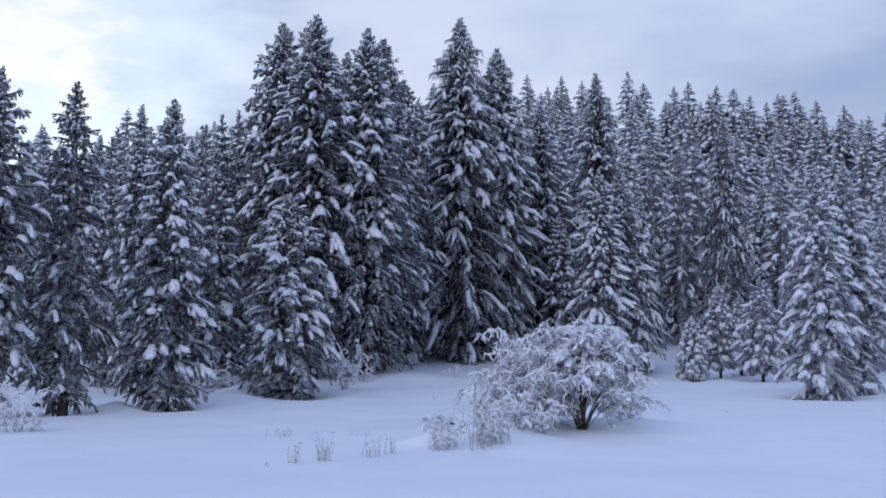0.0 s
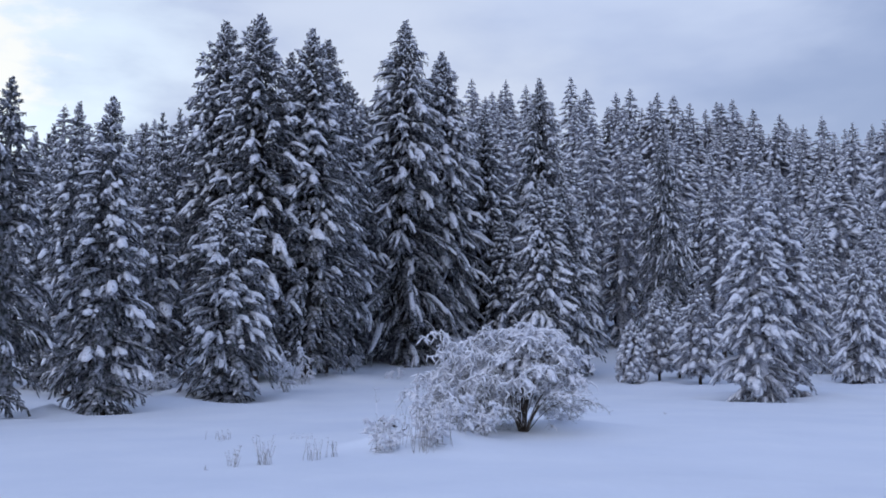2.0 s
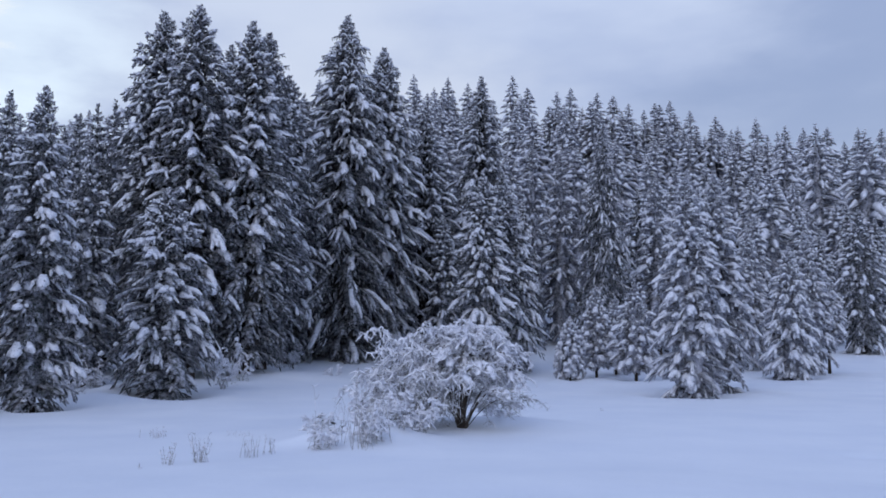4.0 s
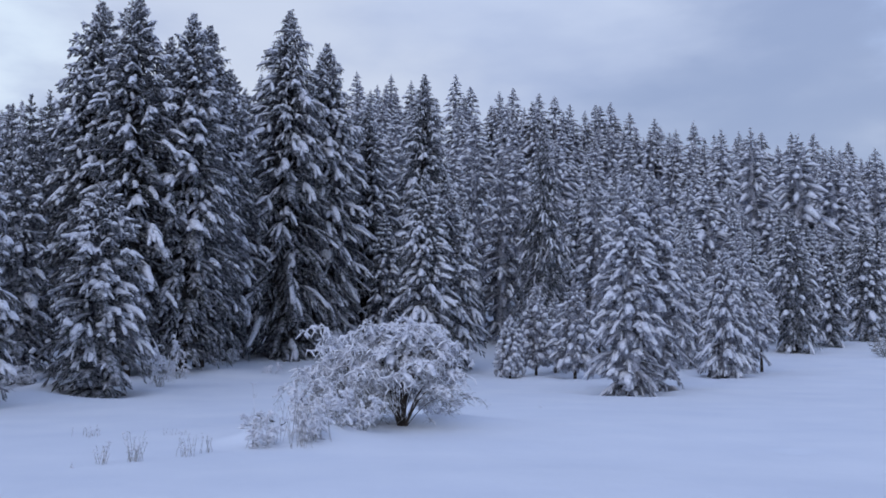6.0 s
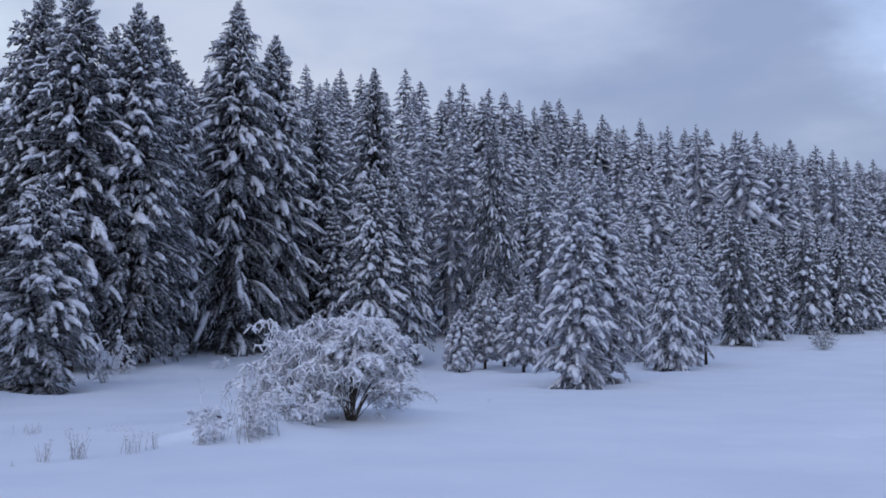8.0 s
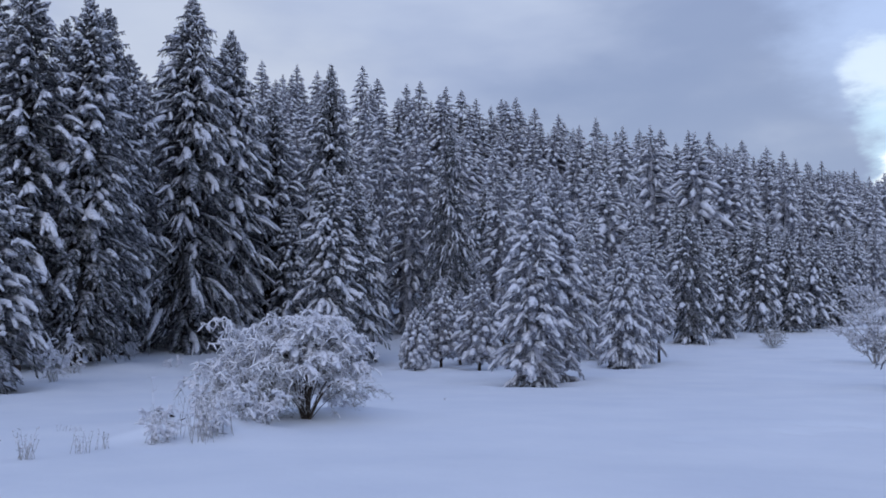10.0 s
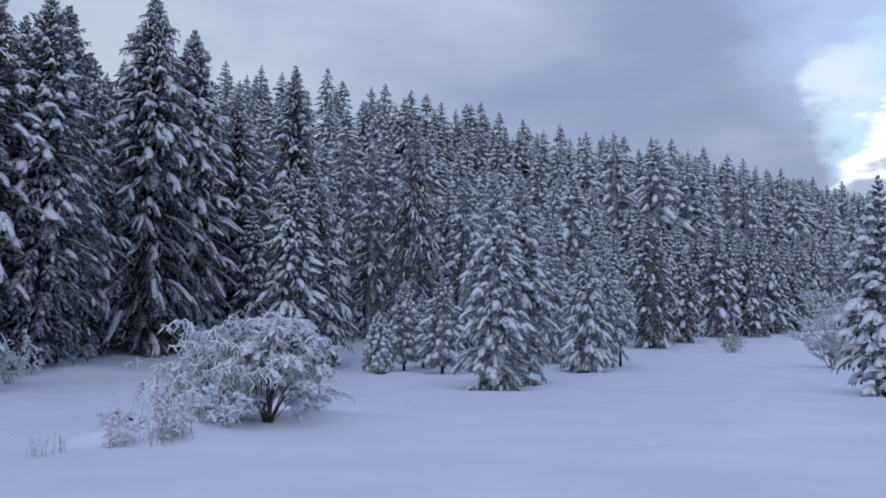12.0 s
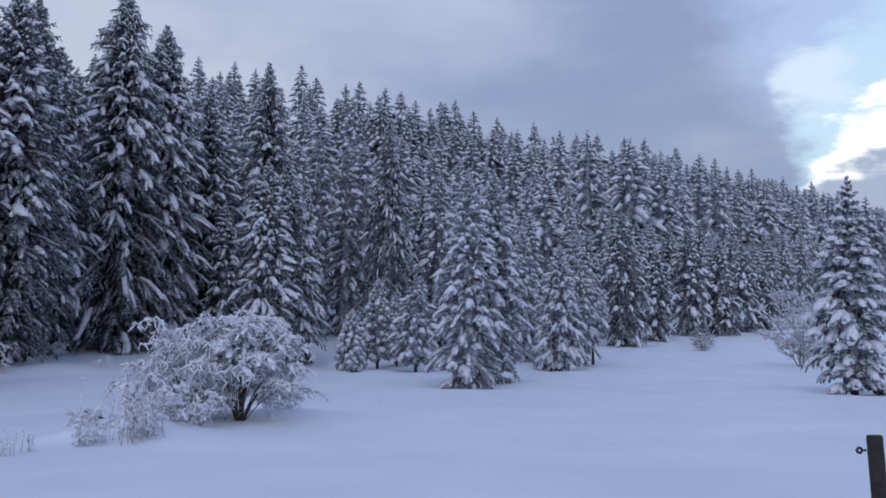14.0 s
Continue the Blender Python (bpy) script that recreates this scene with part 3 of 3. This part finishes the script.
if woods[0]:
    far = new("far_woods")
    for nm, pieces, mat, smooth in zip(("trunks", "crowns", "snow"), woods, (BARK, NEEDLE_FROST_HAZE, THICK_SNOW), (True, False, True)):
        V, F = joined(pieces)
        me = mesh_of("far_" + nm, V, F, mat, smooth)
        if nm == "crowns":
            me.materials.append(CORE_SHADE)
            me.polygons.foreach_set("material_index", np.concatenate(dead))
        ob = new(nm, me)
        ob.parent = far
        tagged(ob, kind="stuff")
    tagged(far, "distant snow-covered spruce wood along the crest of the hill", "woods", kind="stuff")


# ---- shrubs, stalks and the fence post ----
def tube(pts, r0, r1, sides, lift=0.0):
    """A tapering tube along pts, as triangles."""
    pts = np.asarray(pts, float)
    n = len(pts)
    d = np.gradient(pts, axis=0)
    d /= np.linalg.norm(d, axis=1, keepdims=True) + 1e-9
    ref = np.where(np.abs(d[:, 2:3]) > 0.9, np.array([[1.0, 0, 0]]), np.array([[0, 0, 1.0]]))
    a = np.cross(d, ref)
    a /= np.linalg.norm(a, axis=1, keepdims=True) + 1e-9
    b = np.cross(a, d)
    r = np.linspace(r0, r1, n)[:, None]
    t = np.arange(sides) * 2 * math.pi / sides
    V = (pts[:, None, :] + r[:, None] * (np.cos(t)[None, :, None] * a[:, None, :] + np.sin(t)[None, :, None] * b[:, None, :])).reshape(-1, 3)
    V[:, 2] += lift
    F = []
    for k in range(n - 1):
        for i in range(sides):
            p, q = k * sides + i, k * sides + (i + 1) % sides
            F += [(p, q, q + sides), (p, q + sides, p + sides)]
    return V, np.array(F)


def snow_rope(pts, r, rng):
    """Lumpy snow lying along a twig: thicker in the middle, pointed at the ends."""
    V, F = tube(pts, r, r, 3, lift=r * 0.55)
    n = len(pts)
    prof = np.sin(np.linspace(0.35, 2.9, n)) ** 0.4 * np.array([rng.uniform(0.65, 1.35) for _ in range(n)])
    c = np.repeat(np.asarray(pts, float) + (0, 0, r * 0.55), 3, axis=0)
    return c + (V - c) * np.repeat(prof, 3)[:, None], F


def arch(rng, p, way, ln, sag, n, kink=0.05, bow=0.2):
    """Points of a twig that sets out along way and sags under its snow."""
    way = np.array(way, float)
    way /= np.linalg.norm(way) + 1e-9
    bend = np.array([rng.uniform(-bow, bow), rng.uniform(-bow, bow), 0.0])
    s = np.linspace(0, 1, n)[:, None]
    jig = np.array([[rng.uniform(-kink, kink) for _ in range(3)] for _ in range(n)])
    jig[0] = 0
    return np.asarray(p) + ln * (s * way + s * s * (bend + np.array((0, 0, -sag))) + jig)


def shrub(name, x, y, h, w, seed, stems, kids, label, snow=0.9, thick=1.0, bare=0.25, sag=0.6, group="", wood=None, category="shrub", dome=False):
    """A leafless shrub: stems, arching twigs, and the snow along them."""
    rng = random.Random(seed)
    main, twigs, white = [], [], []

    def ice(pts, r, level):
        top = pts[:, 2].max() / h
        if rng.random() < snow * clamp((top - bare * rng.uniform(0.4, 1.6)) * 3.5, 0.06, 1):
            white.append(snow_rope(pts, r * thick, rng))
        if level == 1 and dome and top > rng.uniform(0.2, 0.75):
            d = pts[-1] - pts[0]
            d = d / (np.linalg.norm(d[:2]) + 0.05)
            white.append(pillow(rng, pts[1], d[:2], 0.7, rng.uniform(0.16, 0.34), 3, 4, 0.028 * h * rng.uniform(0.5, 1.25), 0.75))

    for i in range(stems):
        t = 2 * math.pi * (i + rng.uniform(-0.4, 0.4)) / stems
        big = i % 4 == 0
        out = rng.uniform(0.2, 0.7) if big else rng.uniform(0.4, 1.2)
        base = np.array((0.05 * w * math.cos(t), 0.05 * w * math.sin(t), -0.08))
        up = h * (1.0 if big else rng.uniform(0.45, 0.95))
        pts = arch(rng, base, (out * 0.5 * w * math.cos(t), out * 0.5 * w * math.sin(t), up), math.hypot(up, out * 0.36 * w) * rng.uniform(0.85, 1.0), 0.10, 7)
        if dome:
            # stems fan out of one foot, bend over at the rim and hang
            reach = 0.5 * w * math.sqrt((i + 0.5) / stems)
            t = 2.39996 * i
            big = i % 7 == 3
            base *= 0.45
            top = h * (1 - 0.75 * (2 * reach / w) ** 4.0) * rng.uniform(0.86, 1.0)
            s = np.linspace(0, 1, 9)
            rad = reach * (0.9 * s + 0.1 * s ** 2) * rng.uniform(0.9, 1.08)
            zz = top * np.sin(np.minimum(s * 1.9, 1.57 + 0.7 * (s * 1.9 - 1.57)))
            side = rng.uniform(-0.12, 0.12) * reach * s * s
            pts = np.stack([rad * math.cos(t) - side * math.sin(t) + base[0] + 0.11 * w * s * s, rad * math.sin(t) + side * math.cos(t) + base[1], zz - 0.06], 1)
        main.append(tube(pts, (0.015 if big and dome else 0.012 if big else 0.004 if dome else 0.006) * h, 0.003 * h, 5))
        ice(pts[3:], 0.009 * h, 0)
        for j in range(kids[0]):
            k = rng.uniform(0.3, 1.0) ** 0.75 if dome else rng.uniform(0.34 if big else 0.15, 1.0) ** 0.8
            idx = k * (len(pts) - 1)
            i0 = min(int(idx), len(pts) - 2)
            p = pts[i0] + (pts[i0 + 1] - pts[i0]) * (idx - i0)
            tt = rng.uniform(0, 6.28)
            o = np.array((math.cos(tt), math.sin(tt), rng.uniform(-0.5, 0.45) if dome else rng.uniform(-0.1, 0.9))) + np.array((math.cos(t), math.sin(t), 0)) * 0.6
            l1 = w * rng.uniform(0.08, 0.22)
            q = arch(rng, p, o, l1, sag * rng.uniform(0.2, 1.4), 6, kink=0.08)
            q[:, 2] = np.maximum(q[:, 2], 0.03)
            twigs.append(tube(q, 0.0045 * h, 0.0018 * h, 3))
            ice(q, 0.0085 * h, 1)
            for _ in range(kids[1]):
                p = q[rng.randrange(1, 6)]
                tt = rng.uniform(0, 6.28)
                o = np.array((math.cos(tt), math.sin(tt), rng.uniform(-0.6, 0.8)))
                z = arch(rng, p, o, w * rng.uniform(0.03, 0.085), sag * rng.uniform(0.2, 1.6), 4, kink=0.2)
                z[:, 2] = np.maximum(z[:, 2], 0.02)
                twigs.append(tube(z, 0.0024 * h, 0.0012 * h, 3))
                ice(z, 0.0078 * h, 2)
    ob = new(name)
    ob.matrix_world = pose(x, y, ground_z(x, y) - 0.02)
    wood = wood or TWIG
    for nm, pieces, mat in (("stem", main, BARK if dome else wood), ("twig", twigs, wood), ("snow", white, SNOW)):
        if pieces:
            V, F = joined(pieces)
            tagged(new(nm, mesh_of(nm, V, F, mat)), kind="stuff").parent = ob
    return tagged(ob, label, category, group)


def tuft(x, y, h, w, n, seed, label, snowy=0.35, group="dry weeds"):
    """A few dry stalks with side twigs standing out of the snow."""
    rng = random.Random(seed)
    stalk, white = [], []
    for _ in range(2 * n):
        t = rng.uniform(0, 6.28)
        b = np.array((rng.gauss(0, 0.42) * w, rng.gauss(0, 0.42) * w, -0.05))
        ln = h * rng.uniform(0.35, 1.05)
        pts = arch(rng, b, (0.24 * math.cos(t), 0.24 * math.sin(t), 1), ln, 0.03, 6, kink=0.015, bow=0.1)
        stalk.append(tube(pts, 0.0042, 0.002, 4))
        if rng.random() < snowy:
            white.append(snow_rope(pts[3:5], 0.009, rng))
        for _ in range(7):
            p = pts[rng.randrange(2, 6)]
            a = rng.uniform(0, 6.28)
            q = arch(rng, p, (math.cos(a), math.sin(a), rng.uniform(0.3, 1.2)), ln * rng.uniform(0.05, 0.14), 0.15, 4)
            stalk.append(tube(q, 0.0032, 0.0018, 3))
            if rng.random() < snowy:
                white.append(snow_rope(q, 0.012, rng))
    ob = new("dry_weed")
    ob.matrix_world = pose(x, y, ground_z(x, y) - 0.01)
    for nm, pieces, mat in (("stalk", stalk, GRASS), ("snow", white, SNOW)):
        if pieces:
            V, F = joined(pieces)
            tagged(new(nm, mesh_of(nm, V, F, mat)), kind="stuff").parent = ob
    return tagged(ob, label, "weed", group)


PLANT_SHRUBS = [
    (0.0, 17.0, 0.60, 0.85, 41, 8, (8, 7)), (0.9, 17.4, 0.85, 0.95, 42, 9, (9, 7)), (2.0, 18.9, 0.85, 0.95, 43, 9, (9, 7)),
    (0.5, 47.3, 0.7, 1.2, 44, 6, (6, 5)), (-10.0, 22.1, 1.4, 1.9, 45, 10, (9, 4)), (-4.2, 40.2, 2.7, 1.5, 46, 8, (11, 7)),
    (-3.8, 44.0, 1.6, 1.4, 47, 7, (8, 5)), (-2.1, 53.4, 1.3, 2.0, 48, 7, (8, 5)), (-9.3, 36.1, 1.4, 1.4, 49, 8, (10, 6)),
    (-9.3, 39.6, 1.5, 1.3, 50, 7, (8, 5)), (4.2, 22.1, 0.65, 1.3, 51, 7, (8, 6)),
]
PLANT_SHRUBS += [(1.5, 18.6, 0.95, 1.0, 54, 8, (9, 7)), (0.9, 20.0, 0.9, 1.1, 55, 8, (9, 6)), (-0.1, 19.0, 0.55, 0.9, 56, 7, (8, 6))]
FROSTED_TREES = [(41.0, 102.0, 12.0, 91), (107.5, 131.5, 16.0, 92), (98.0, 113.5, 14.0, 93), (110.0, 116.0, 13.0, 94)]
PLANT_TUFTS = [
    (0.7, 16.9, 1.55, 0.25, 7, 61), (-0.2, 17.0, 1.15, 0.16, 4, 62), (-2.4, 15.0, 0.40, 0.14, 6, 63), (-1.9, 15.4, 0.52, 0.22, 10, 64), (-1.2, 16.1, 0.42, 0.2, 6, 65),
    (-0.9, 16.6, 0.40, 0.15, 4, 66), (-3.4, 19.9, 0.27, 0.3, 8, 67), (-1.7, 19.9, 0.18, 0.3, 6, 68), (-2.7, 14.5, 0.13, 0.05, 3, 69), (7.8, 25.9, 0.14, 0.1, 4, 70),
    (1.1, 17.6, 1.1, 0.4, 8, 71), (0.3, 17.4, 0.8, 0.4, 7, 72),
]


shrub("snowy_bush", 3.02, 20.55, 2.45, 2.45, 11, 36, (12, 16), "round leafless bush buried in snow with dark stems at its foot", thick=1.0, bare=0.22, sag=0.6, wood=FROSTED_TWIG, dome=True)
shrub("snowy_bush", 1.95, 20.9, 2.65, 2.8, 12, 13, (14, 15), "leaning leafless bush bent over by wet snow", thick=1.0, bare=0.12, sag=0.9, wood=FROSTED_TWIG)
for x, y, h, w, seed, st, kd in PLANT_SHRUBS:
    shrub("snowy_shrub", x, y, h, w, seed, st, kd, "low snow-covered shrub with fine pale twigs", group="low shrubs", bare=0.02, wood=FROSTED_TWIG, thick=3.6 if h < 1.0 else 1.3, snow=1.0)
for x, y, h, w, n, seed in PLANT_TUFTS:
    tuft(x, y, h, w, n, seed, "thin dry weed stalks poking out of the snow")
shrub("frosted_bush", 38.4, 43.4, 5.2, 3.4, 31, 16, (16, 11), "leafless bush with fine frosted twigs beside a spruce", snow=0.9, thick=0.6, sag=0.15, bare=0.0, wood=GRASS)
shrub("lone_bush", 42.3, 58.0, 1.9, 2.1, 52, 16, (14, 8), "small rounded bush of dense grey twigs alone in the snow field", snow=0.25, thick=0.8, sag=0.1, bare=0.1)

for x, y, h, seed in FROSTED_TREES:
    shrub("frosted_tree", x, y, h, h * 0.5, seed, 9, (9, 7), "bare broad-leaved tree white with hoarfrost among spruces", snow=0.9, thick=0.5, sag=0.1, bare=0.0, wood=GRASS, group="frosted trees", category="tree")


def dead_branch(x, y, ln, turn, seed):
    rng = random.Random(seed)
    pts = arch(rng, (0, 0, -0.05), (math.cos(turn), math.sin(turn), 0.55), ln, 0.3, 6)
    fork = arch(rng, pts[3], (math.cos(turn + 0.9), math.sin(turn + 0.9), 0.5), ln * 0.5, 0.1, 5)
    ob = new("dead_branch")
    ob.matrix_world = pose(x, y, ground_z(x, y))
    new("wood", mesh_of("dead_wood", *joined([tube(pts, 0.03, 0.012, 6), tube(fork, 0.016, 0.006, 5)]), POST)).parent = ob
    tagged(new("snow", mesh_of("branch_snow", *snow_rope(pts[2:], 0.03, rng), SNOW)), kind="stuff").parent = ob
    return tagged(ob, "dark broken branch sticking out of the snow", "branch", "dead branches")


dead_branch(0.05, 18.6, 0.55, 0.3, 81)
dead_branch(0.25, 19.2, 0.4, 2.6, 82)
dead_branch(2.2, 42.0, 0.6, 0.2, 83)


def fence_post(x, y, top):
    post = new("fence_post")
    post.matrix_world = pose(x, y, ground_z(x, y), 0, -2.5, -45)
    bm = bmesh.new()
    bmesh.ops.create_cone(bm, cap_ends=True, segments=14, radius1=0.051, radius2=0.048, depth=top + 0.5)
    bmesh.ops.translate(bm, verts=bm.verts, vec=(0, 0, (top - 0.5) / 2))
    rim = [e for e in bm.edges if all(v.co.z > top - 0.01 for v in e.verts)]
    bmesh.ops.bevel(bm, geom=rim, offset=0.006, segments=2, affect="EDGES")
    me = bpy.data.meshes.new("post_body")
    bm.to_mesh(me)
    bm.free()
    me.materials.append(POST)
    new("wooden_body", me).parent = post
    # ring insulator screwed into the side
    s = np.linspace(0, 1, 5)[:, None]
    V, F = tube(np.array((-0.05, 0, top - 0.09)) + s * np.array((-0.025, 0, 0)), 0.007, 0.007, 6)
    t = np.linspace(0, 2 * math.pi, 15)
    ring = np.stack([-0.090 + 0.015 * np.cos(t), 0 * t, top - 0.09 + 0.015 * np.sin(t)], 1)
    V2, F2 = tube(ring, 0.009, 0.009, 6)
    V, F = joined([(V, F), (V2, F2)])
    ob = new("ring_insulator", mesh_of("ring_insulator", V, F, IRON))
    ob.parent = post
    tagged(ob, "black ring insulator on a screw")
    return tagged(post, "dark weathered round wooden fence post in the snow", "fence post")


fence_post(4.50, 4.41, 1.18)
